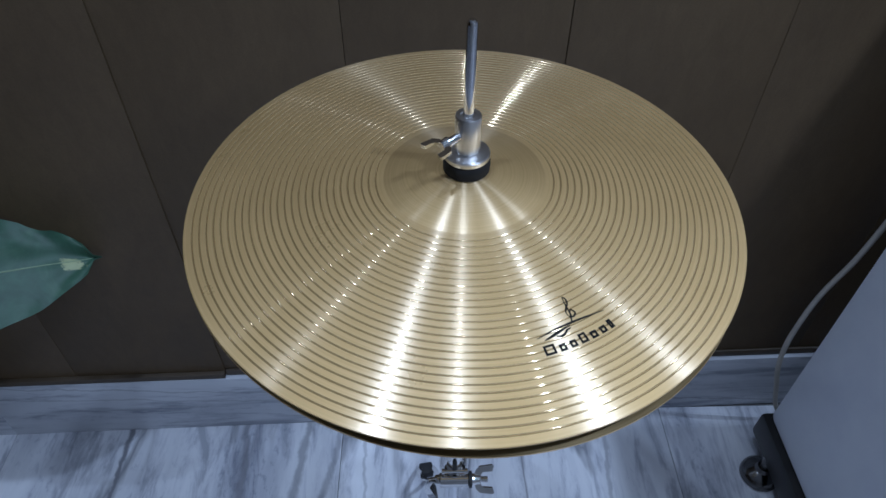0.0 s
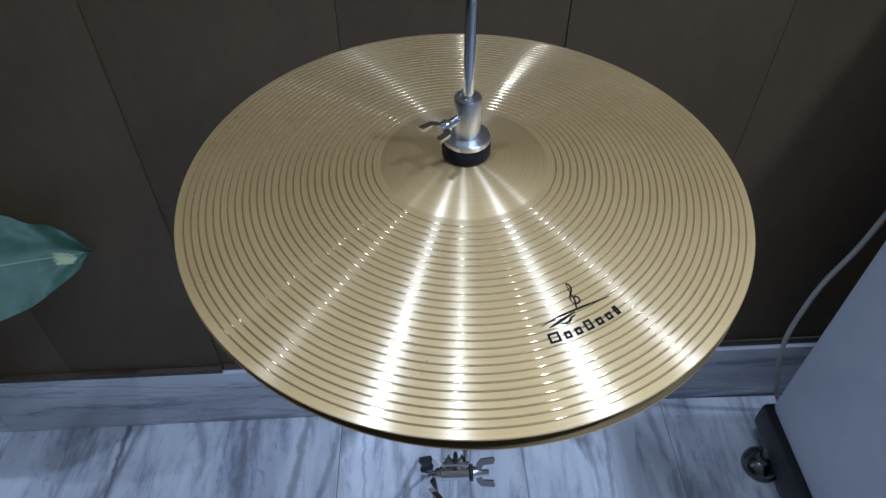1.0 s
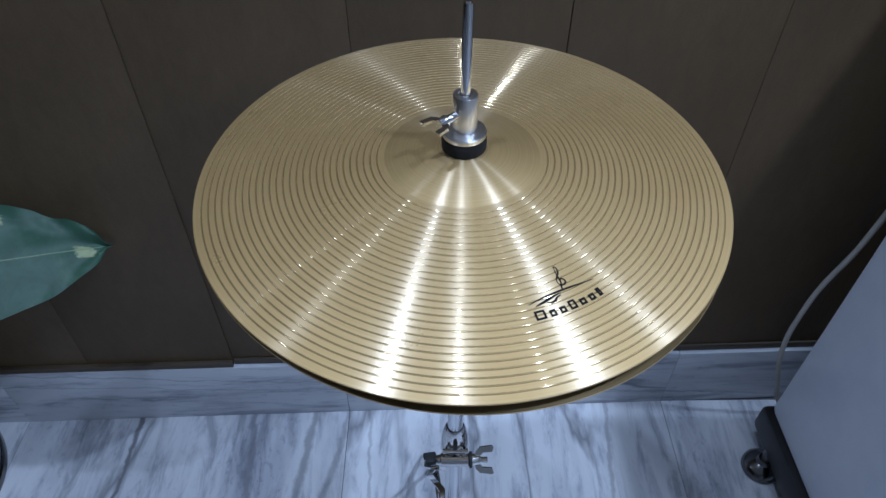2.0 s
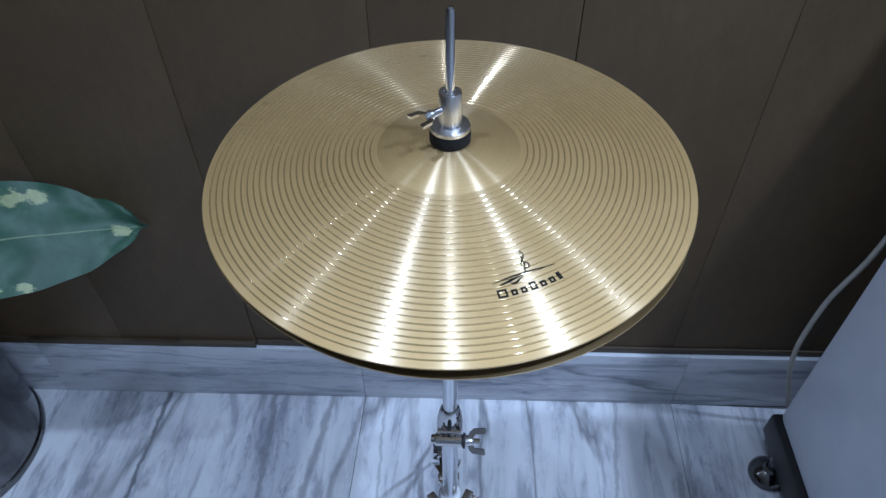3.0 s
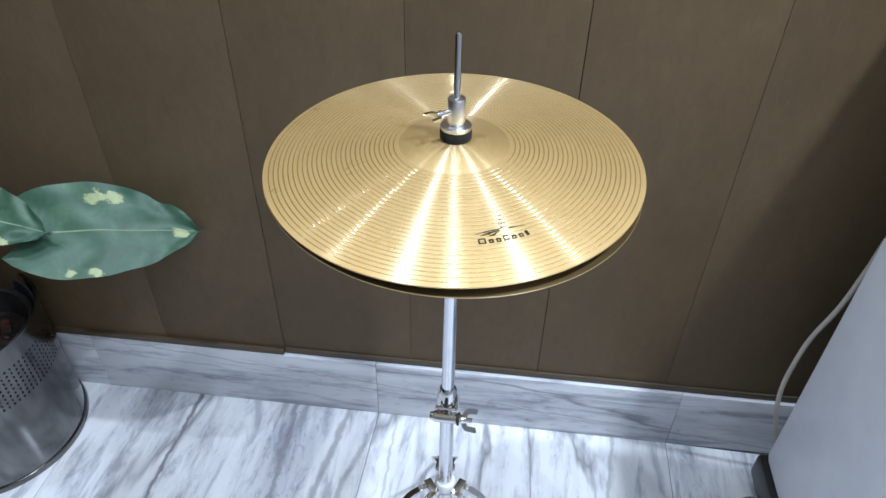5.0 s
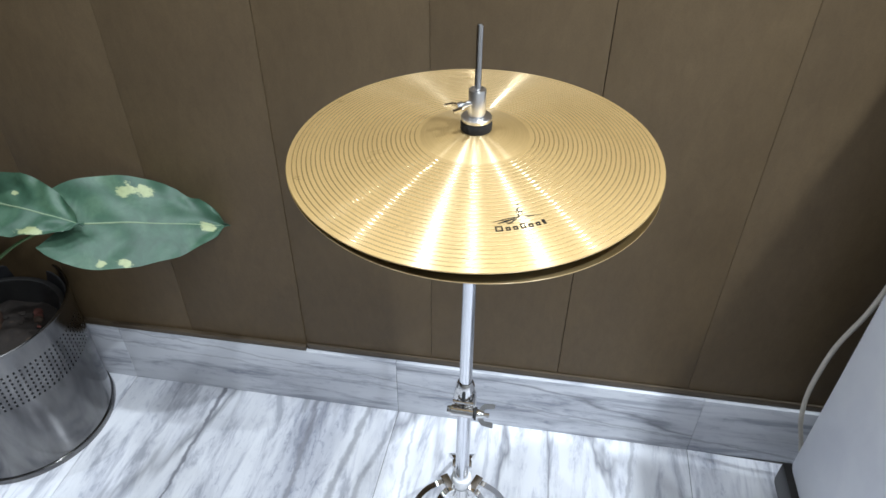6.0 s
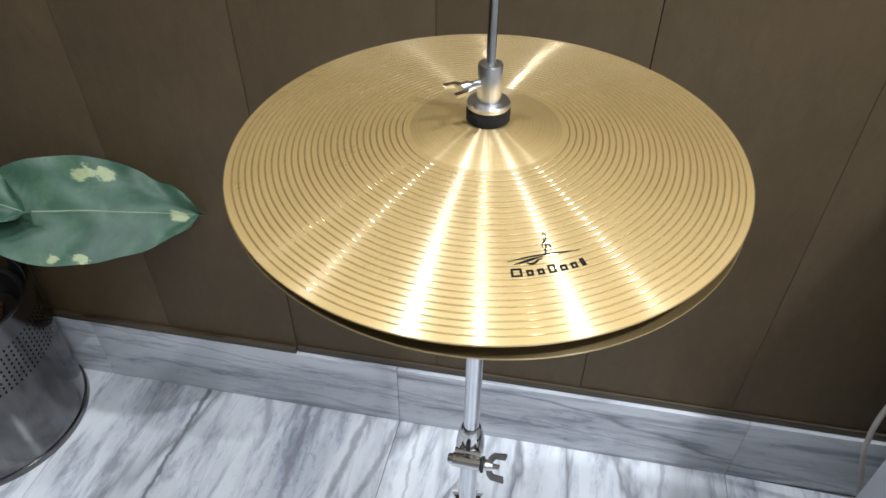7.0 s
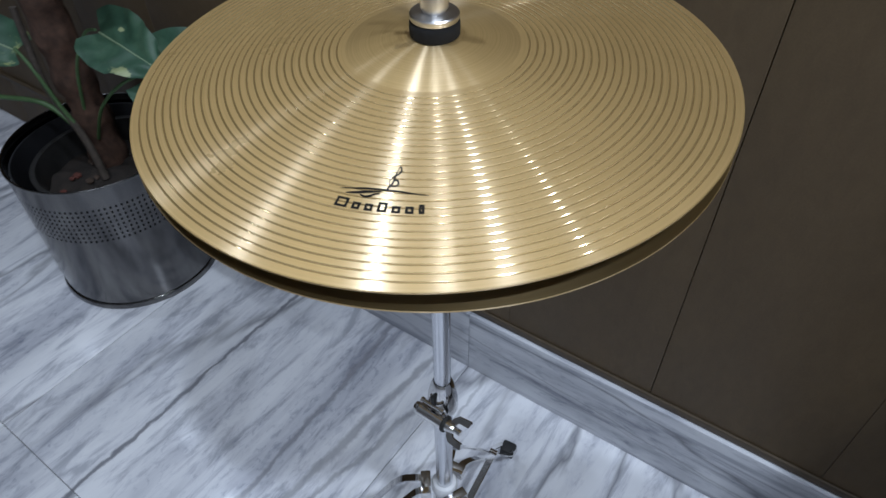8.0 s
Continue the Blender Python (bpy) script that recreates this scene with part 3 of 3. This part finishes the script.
for wid, hgt in ((0.0064, 0.0058), (0.0040, 0.0042), (0.0040, 0.0042), (0.0046, 0.0058), (0.0042, 0.0042), (0.0040, 0.0042), (0.0028, 0.0054)):
    b = bmesh.new()
    w_ = 0.0013
    stroke(b, [(u0 + w_ / 2, 0), (u0 + w_ / 2, hgt)], w_)
    stroke(b, [(u0 + wid - w_ / 2, 0), (u0 + wid - w_ / 2, hgt)], w_)
    stroke(b, [(u0 + w_, hgt - w_ / 2), (u0 + wid / 2, hgt - w_ / 2), (u0 + wid - w_, hgt - w_ / 2)], w_)
    stroke(b, [(u0 + w_, w_ / 2), (u0 + wid / 2, w_ / 2), (u0 + wid - w_, w_ / 2)], w_)
    part("printed_bar", b, M_INK, top_cymbal)
    u0 += wid + 0.0023

# ---------------- plant pot ----------------
POT = Vector((-0.945, 0.170, 0))
POT_R, POT_H = 0.162, 0.306
pot = thing("planter", "cylindrical stainless steel planter with a perforated band", "planter", POT)
b = bmesh.new()
cols, rows = 104, 8
z_lo, z_hi = 0.182, 0.264
nseg = cols * 3


def ring_at(bm_, r, z):
    return [bm_.verts.new((r * math.cos(2 * math.pi * k / nseg), r * math.sin(2 * math.pi * k / nseg), z)) for k in range(nseg)]


levels = [(0.012, 0), (0.10, 0), (z_lo, 0)]
cell = (z_hi - z_lo) / rows
for k in range(rows):
    levels += [(z_lo + cell * (k + 0.22), 0), (z_lo + cell * (k + 0.70), 1), (z_lo + cell * (k + 1), 0)]
levels += [(POT_H - 0.004, 0)]
prev, flag = ring_at(b, POT_R, levels[0][0]), 0
for z, holes in levels[1:]:
    cur = ring_at(b, POT_R, z)
    for k in range(nseg):
        if holes and k % 3 == 1:
            continue
        n = (k + 1) % nseg
        b.faces.new((prev[k], prev[n], cur[n], cur[k]))
    prev = cur
body = part("body", b, M_STEEL, pot, "scuffed reflective stainless steel wall with rows of small holes")
part("rolled_rim", lathe(bmesh.new(), [(POT_R + 0.0026 * math.cos(a * math.pi / 4), POT_H - 0.003 + 0.0032 * math.sin(a * math.pi / 4)) for a in range(8)], 96, closed=True), M_STEEL, pot)
part("base_ring", lathe(bmesh.new(), [(POT_R - 0.003, 0.0), (POT_R + 0.004, 0.0), (POT_R + 0.005, 0.004), (POT_R + 0.003, 0.011), (POT_R - 0.003, 0.013)], 96, closed=True), M_STEEL, pot)
part("inner_wall", lathe(bmesh.new(), [(POT_R - 0.012, 0.005), (POT_R - 0.010, 0.20), (POT_R - 0.006, POT_H - 0.02), (POT_R - 0.009, POT_H - 0.02), (POT_R - 0.015, 0.20), (POT_R - 0.015, 0.005)], 72, closed=True), M_DARKIN, pot, "dark plastic liner inside")
inner = thing("nursery_pot", "black plastic nursery pot with dark soil inside the planter", "plant pot", POT + Vector((0.01, 0.005, 0.006)))
part("wall", lathe(bmesh.new(), [(0, 0.0), (0.105, 0.0), (0.129, 0.250), (0.136, 0.250), (0.137, 0.262), (0.133, 0.2635), (0.127, 0.262), (0.123, 0.245), (0.101, 0.005), (0, 0.005)], 64), M_BLACKPL, inner)
b = bmesh.new()
lathe(b, [(0, 0.222), (0.02, 0.222), (0.04, 0.221), (0.06, 0.218), (0.08, 0.216), (0.100, 0.214), (0.1195, 0.213)], 56)
for v in b.verts:
    v.co.z += 0.010 * noise.noise(Vector((v.co.x * 38, v.co.y * 38, 0.3)))
part("soil", b, M_SOIL, inner, "dark lumpy potting soil")
soil_rand = random.Random(3)
for k in range(26):
    a_, r_ = soil_rand.uniform(0, 6.28), 0.1 * math.sqrt(soil_rand.random())
    b = bmesh.new()
    bmesh.ops.create_icosphere(b, subdivisions=1, radius=soil_rand.uniform(0.004, 0.010))
    for v in b.verts:
        v.co = Vector((v.co.x * 1.3, v.co.y, v.co.z * 0.6)) * (0.8 + 0.4 * soil_rand.random()) + Vector((r_ * math.cos(a_), r_ * math.sin(a_), 0.222))
    part("clod", b, M_CLODS[k % 3], inner)

# ---------------- plant ----------------
plant = thing("pothos_plant", "variegated green pothos climbing a brown coir pole", "plant", POT + Vector((0, 0, 0.228)))
PO = plant.location


def local(p):
    return Vector(p) - PO


b = bmesh.new()
tube(b, [local((-0.978 + 0.004 * math.sin(k * 0.26), 0.200, 0.225 + 0.0131 * k)) for k in range(62)], lambda u: 0.033 + 0.0025 * math.sin(u * 60), 30)
for v in b.verts:
    v.co += Vector((noise.noise(v.co * 55), noise.noise(v.co * 55 + Vector((9, 0, 0))), 0)) * 0.005
    v.co += Vector((noise.noise(v.co * 190), noise.noise(v.co * 190 + Vector((4, 0, 0))), noise.noise(v.co * 170))) * 0.004
part("coir_pole", b, M_MOSS, plant, "thick fibrous brown coir pole")


def leaf(base, tip, half_width, facing, droop=0.02, cup=0.012, heart=0.16, seed=0, patches=()):
    base, tip = Vector(base), Vector(tip)
    ax = (tip - base)
    length = ax.length
    ax.normalize()
    sidev = ax.cross(Vector(facing)).normalized()
    up = sidev.cross(ax).normalized()
    n_u, n_v = 26, 8
    b_ = bmesh.new()
    grid = {}

    def spot(u, s):
        # a broad ovate outline with a rounded base and a drawn-out tip
        w = half_width * (math.sin(math.pi * min(1.0, (u + 0.035)) ** 0.72) ** 0.54) * (1 - 0.16 * u) * (1.03 + 0.045 * noise.noise(Vector((u * 5, s * 1.3, seed))))
        if u > 0.93:
            w *= 0.35 + 0.65 * (1 - (u - 0.93) / 0.07) ** 0.7 if u < 1 else 0.0
        x = u * length - heart * length * max(0, abs(s) - 0.15) * (1 - u) ** 4
        h = cup * abs(s) ** 1.3 * (1 - 0.5 * u) - droop * (u - 0.45) ** 2 * 2.2
        h += 0.0035 * math.sin(u * 26 + abs(s) * 5) * abs(s) + 0.006 * noise.noise(Vector((u * 4, s * 2, seed + 3)))
        return base + ax * x + sidev * (s * w) + up * h

    for i in range(n_u + 1):
        for j in range(-n_v, n_v + 1):
            grid[i, j] = b_.verts.new(spot(i / n_u, j / n_v))
    for i in range(n_u):
        for j in range(-n_v, n_v):
            b_.faces.new((grid[i, j], grid[i + 1, j], grid[i + 1, j + 1], grid[i, j + 1]))
    bmesh.ops.remove_doubles(b_, verts=b_.verts[:], dist=0.00005)
    bmesh.ops.solidify(b_, geom=b_.faces[:], thickness=0.0008)
    for v in b_.verts:
        v.co -= PO
    skin = M_LEAF
    if patches:
        skin = leaf_green("patched_leaf", [(spot(u, s) - PO, reach) for u, s, reach in patches], 0.70)
    ob = part("leaf", b_, skin, plant)
    rib = bmesh.new()
    tube(rib, [spot(k / 20 * 0.97, 0) + up * 0.0006 - PO for k in range(21)], lambda u: 0.0016 * (1 - 0.8 * u) + 0.0003, 8)
    part("midrib", rib, M_MIDRIB, ob)
    return ob


def stalk(points, r=0.003, name="petiole", mat=None):
    b_ = bmesh.new()
    tube(b_, [p - PO for p in smooth_line(points, 6)], lambda u: r * (1.1 - 0.3 * u), 10)
    return part(name, b_, mat or M_STEM, plant)


leaf((-0.712, 0.212, 0.506), (-0.473, 0.319, 0.462), 0.084, (0.05, -0.62, 0.78), seed=1,
     patches=((0.37, -0.70, (0.016, 0.012, 0.014)), (0.47, -0.72, (0.028, 0.010, 0.012)), (0.85, 0.10, (0.040, 0.010, 0.007)), (0.40, 0.93, (0.018, 0.008, 0.008)), (0.27, 0.88, (0.009, 0.008, 0.008))))
leaf((-0.838, 0.204, 0.542), (-0.666, 0.198, 0.524), 0.056, (0.05, -0.55, 0.83), seed=2, patches=((0.62, 0.80, (0.022, 0.012, 0.010)), (0.30, -0.40, (0.006, 0.006, 0.006))))
stalk([(-0.945, 0.18, 0.30), (-0.89, 0.185, 0.385), (-0.81, 0.200, 0.455), (-0.712, 0.212, 0.506)])
stalk([(-0.955, 0.18, 0.35), (-0.93, 0.19, 0.45), (-0.885, 0.205, 0.52), (-0.838, 0.204, 0.542)])
stalk([(-0.93, 0.155, 0.225), (-0.948, 0.160, 0.28), (-0.969, 0.160, 0.33), (-1.004, 0.155, 0.40), (-1.01, 0.165, 0.55)], 0.0075, "vine_stem", M_OLDSTEM)
leaf((-0.905, 0.225, 0.655), (-0.760, 0.205, 0.690), 0.040, (0.1, -0.5, 0.8), seed=4)
leaf((-1.045, 0.15, 0.470), (-1.19, 0.10, 0.500), 0.050, (0.0, -0.5, 0.8), seed=6)
stalk([(-0.965, 0.20, 0.52), (-0.935, 0.215, 0.61), (-0.905, 0.225, 0.655)], 0.0026)
stalk([(-0.969, 0.160, 0.335), (-0.985, 0.155, 0.375), (-1.01, 0.15, 0.44), (-1.045, 0.15, 0.470)], 0.004)
stalk([(-0.969, 0.160, 0.330), (-1.01, 0.140, 0.375), (-1.08, 0.10, 0.385), (-1.18, 0.05, 0.39)], 0.005)

# ---------------- appliance on its stand ----------------
AX, AYB, AYF, AZ = 0.561, 0.262, -0.320, 0.108
unit = thing("washing_machine", "bluish white enamelled appliance cabinet with faint smudges", "appliance", (AX + 0.3, (AYB + AYF) / 2, AZ))
U = unit.location
b = bmesh.new()
box(b, Vector((AX, AYF, AZ)) - U, Vector((AX + 0.6, AYB, AZ + 0.93)) - U, 0.012)
part("body", b, M_PAINT, unit, "bluish white enamelled steel side with faint smudges")
b = bmesh.new()
box(b, Vector((AX - 0.004, AYF - 0.006, AZ + 0.932)) - U, Vector((AX + 0.604, AYB + 0.004, AZ + 0.958)) - U, 0.008)
part("top_panel", b, M_PAINT, unit)
b = bmesh.new()
box(b, Vector((AX + 0.03, AYB - 0.0005, AZ + 0.10)) - U, Vector((AX + 0.57, AYB + 0.006, AZ + 0.80)) - U, 0.003)
part("back_panel", b, M_PAINT, unit)
trolley = thing("appliance_stand", "black plastic appliance stand with steel levelling feet", "appliance stand", (AX + 0.3, (AYB + AYF) / 2, 0))
T = trolley.location
for sx in (0, 1):
    for sy in (0, 1):
        cx, cy = AX - 0.002 + sx * 0.604, AYB - 0.055 - sy * 0.47
        b = bmesh.new()
        lathe(b, [(0, 0), (0.030, 0), (0.033, 0.004), (0.032, 0.012), (0.026, 0.019), (0.014, 0.026), (0.011, 0.034), (0, 0.034)], 32, Matrix.Translation(Vector((cx, cy, 0)) - T))
        foot = part("foot", b, M_STEEL, trolley, "round dark steel levelling foot")
        b = bmesh.new()
        lathe(b, [(0, 0.03), (0.009, 0.03), (0.009, AZ - 0.045), (0, AZ - 0.045)], 20, Matrix.Translation(Vector((cx, cy, 0)) - T))
        part("bolt", b, M_STEEL, foot, "steel levelling bolt")
for lo, hi in (((AX - 0.010, AYF - 0.01, AZ - 0.058), (AX + 0.03, AYB + 0.008, AZ - 0.001)), ((AX + 0.57, AYF - 0.01, AZ - 0.058), (AX + 0.610, AYB + 0.008, AZ - 0.001))):
    b = bmesh.new()
    box(b, Vector(lo) - T, Vector(hi) - T, 0.008)
    part("side_rail", b, M_BLACKPL, trolley)

# power cable behind the appliance
b = bmesh.new()
tube(b, smooth_line([(0.640, 0.314, 0.005), (0.610, 0.316, 0.06), (0.590, 0.316, 0.12), (0.574, 0.316, 0.17), (0.564, 0.316, 0.225), (0.562, 0.316, 0.28), (0.568, 0.316, 0.36), (0.588, 0.316, 0.44), (0.597, 0.314, 0.52), (0.604, 0.310, 0.60), (0.64, 0.305, 0.70), (0.74, 0.29, 0.78)], 8), 0.0042, 10)
tagged(mesh_object("power_cable", b, M_CABLE), "off-white power cable hanging behind the appliance", "cable")

# ---------------- wall boards, skirting and floor tiles ----------------
# the wall stands a little askew to the floor tiles
SKEW = Matrix.Translation((0.2, 0.338, 0)) @ pose(0, 0, 0, 0, 0, 1.6) @ Matrix.Translation((-0.2, -0.338, 0))
wall_north.matrix_world = SKEW
SEAMS = [-0.372, -0.114, 0.134, 0.380]
edges = [SEAMS[0] - 0.247 * k for k in range(11, 0, -1)] + SEAMS + [SEAMS[-1] + 0.247 * k for k in range(1, 11)]
for a, c in zip(edges, edges[1:]):
    ga = 0.0006 if abs(a - 0.134) < 0.01 else 0.0003
    gc = 0.0006 if abs(c - 0.134) < 0.01 else 0.0003
    proud = 0.0015 if c < -0.34 else 0.0
    b = bmesh.new()
    box(b, (max(a + ga, X0), WALL - proud, (0.003 if c < -1.29 else SKIRT_TOP + (0.013 if proud else 0.018))), (min(c - gc, X1), WALL + 0.0118, CEILING - 0.002), 0.0004)
    part("board", b, M_PANEL, wall_north)
b = bmesh.new()
box(b, (SEAMS[0] + 0.001, WALL - 0.003, SKIRT_TOP + 0.002), (X1, WALL + 0.0115, SKIRT_TOP + 0.016), 0.001)
tagged(mesh_object("trim", b, M_TRIM), "thin brown strip along the foot of the boards", "trim", kind="structure").matrix_world = SKEW

b = bmesh.new()
box(b, (X0 + 0.01, WALL - 0.009, SKIRT_TOP + 0.001), (SEAMS[0] - 0.0005, WALL + 0.0115, SKIRT_TOP + 0.0125), 0.001)
tagged(mesh_object("trim", b, M_TRIM), "raised brown strip along the foot of the boards", "trim", kind="structure").matrix_world = SKEW

TX = [-0.785 - 0.6 * k for k in range(4, 0, -1)] + [-0.785, -0.185, 0.415] + [0.415 + 0.6 * k for k in range(1, 5)]
TX = [X0] + [x for x in TX if X0 < x < X1] + [X1]
TY = [SKIRT_FACE + 0.008 - 0.595 * k for k in range(0, 7)]
skirting = tagged(new("baseboard"), "grey veined marble skirting along the brown wall", "baseboard", kind="structure")
skirting.matrix_world = SKEW
for a, c in zip(TX, TX[1:]):
    if c < -1.0:
        continue
    b = bmesh.new()
    box(b, (a + 0.0003, SKIRT_FACE, 0.0006), (c - 0.0003, WALL + 0.0118, SKIRT_TOP), 0.0012)
    part("skirting_tile", b, M_SKIRT, skirting)
for a, c in zip(TX, TX[1:]):
    for y1, y0 in zip(TY, TY[1:]):
        b = bmesh.new()
        box(b, (a + 0.0006, max(y0, Y0) + 0.0006, -0.01), (c - 0.0006, y1 - 0.0006, 0.0), 0.0006)
        part("floor_tile", b, M_FLOOR, floor)
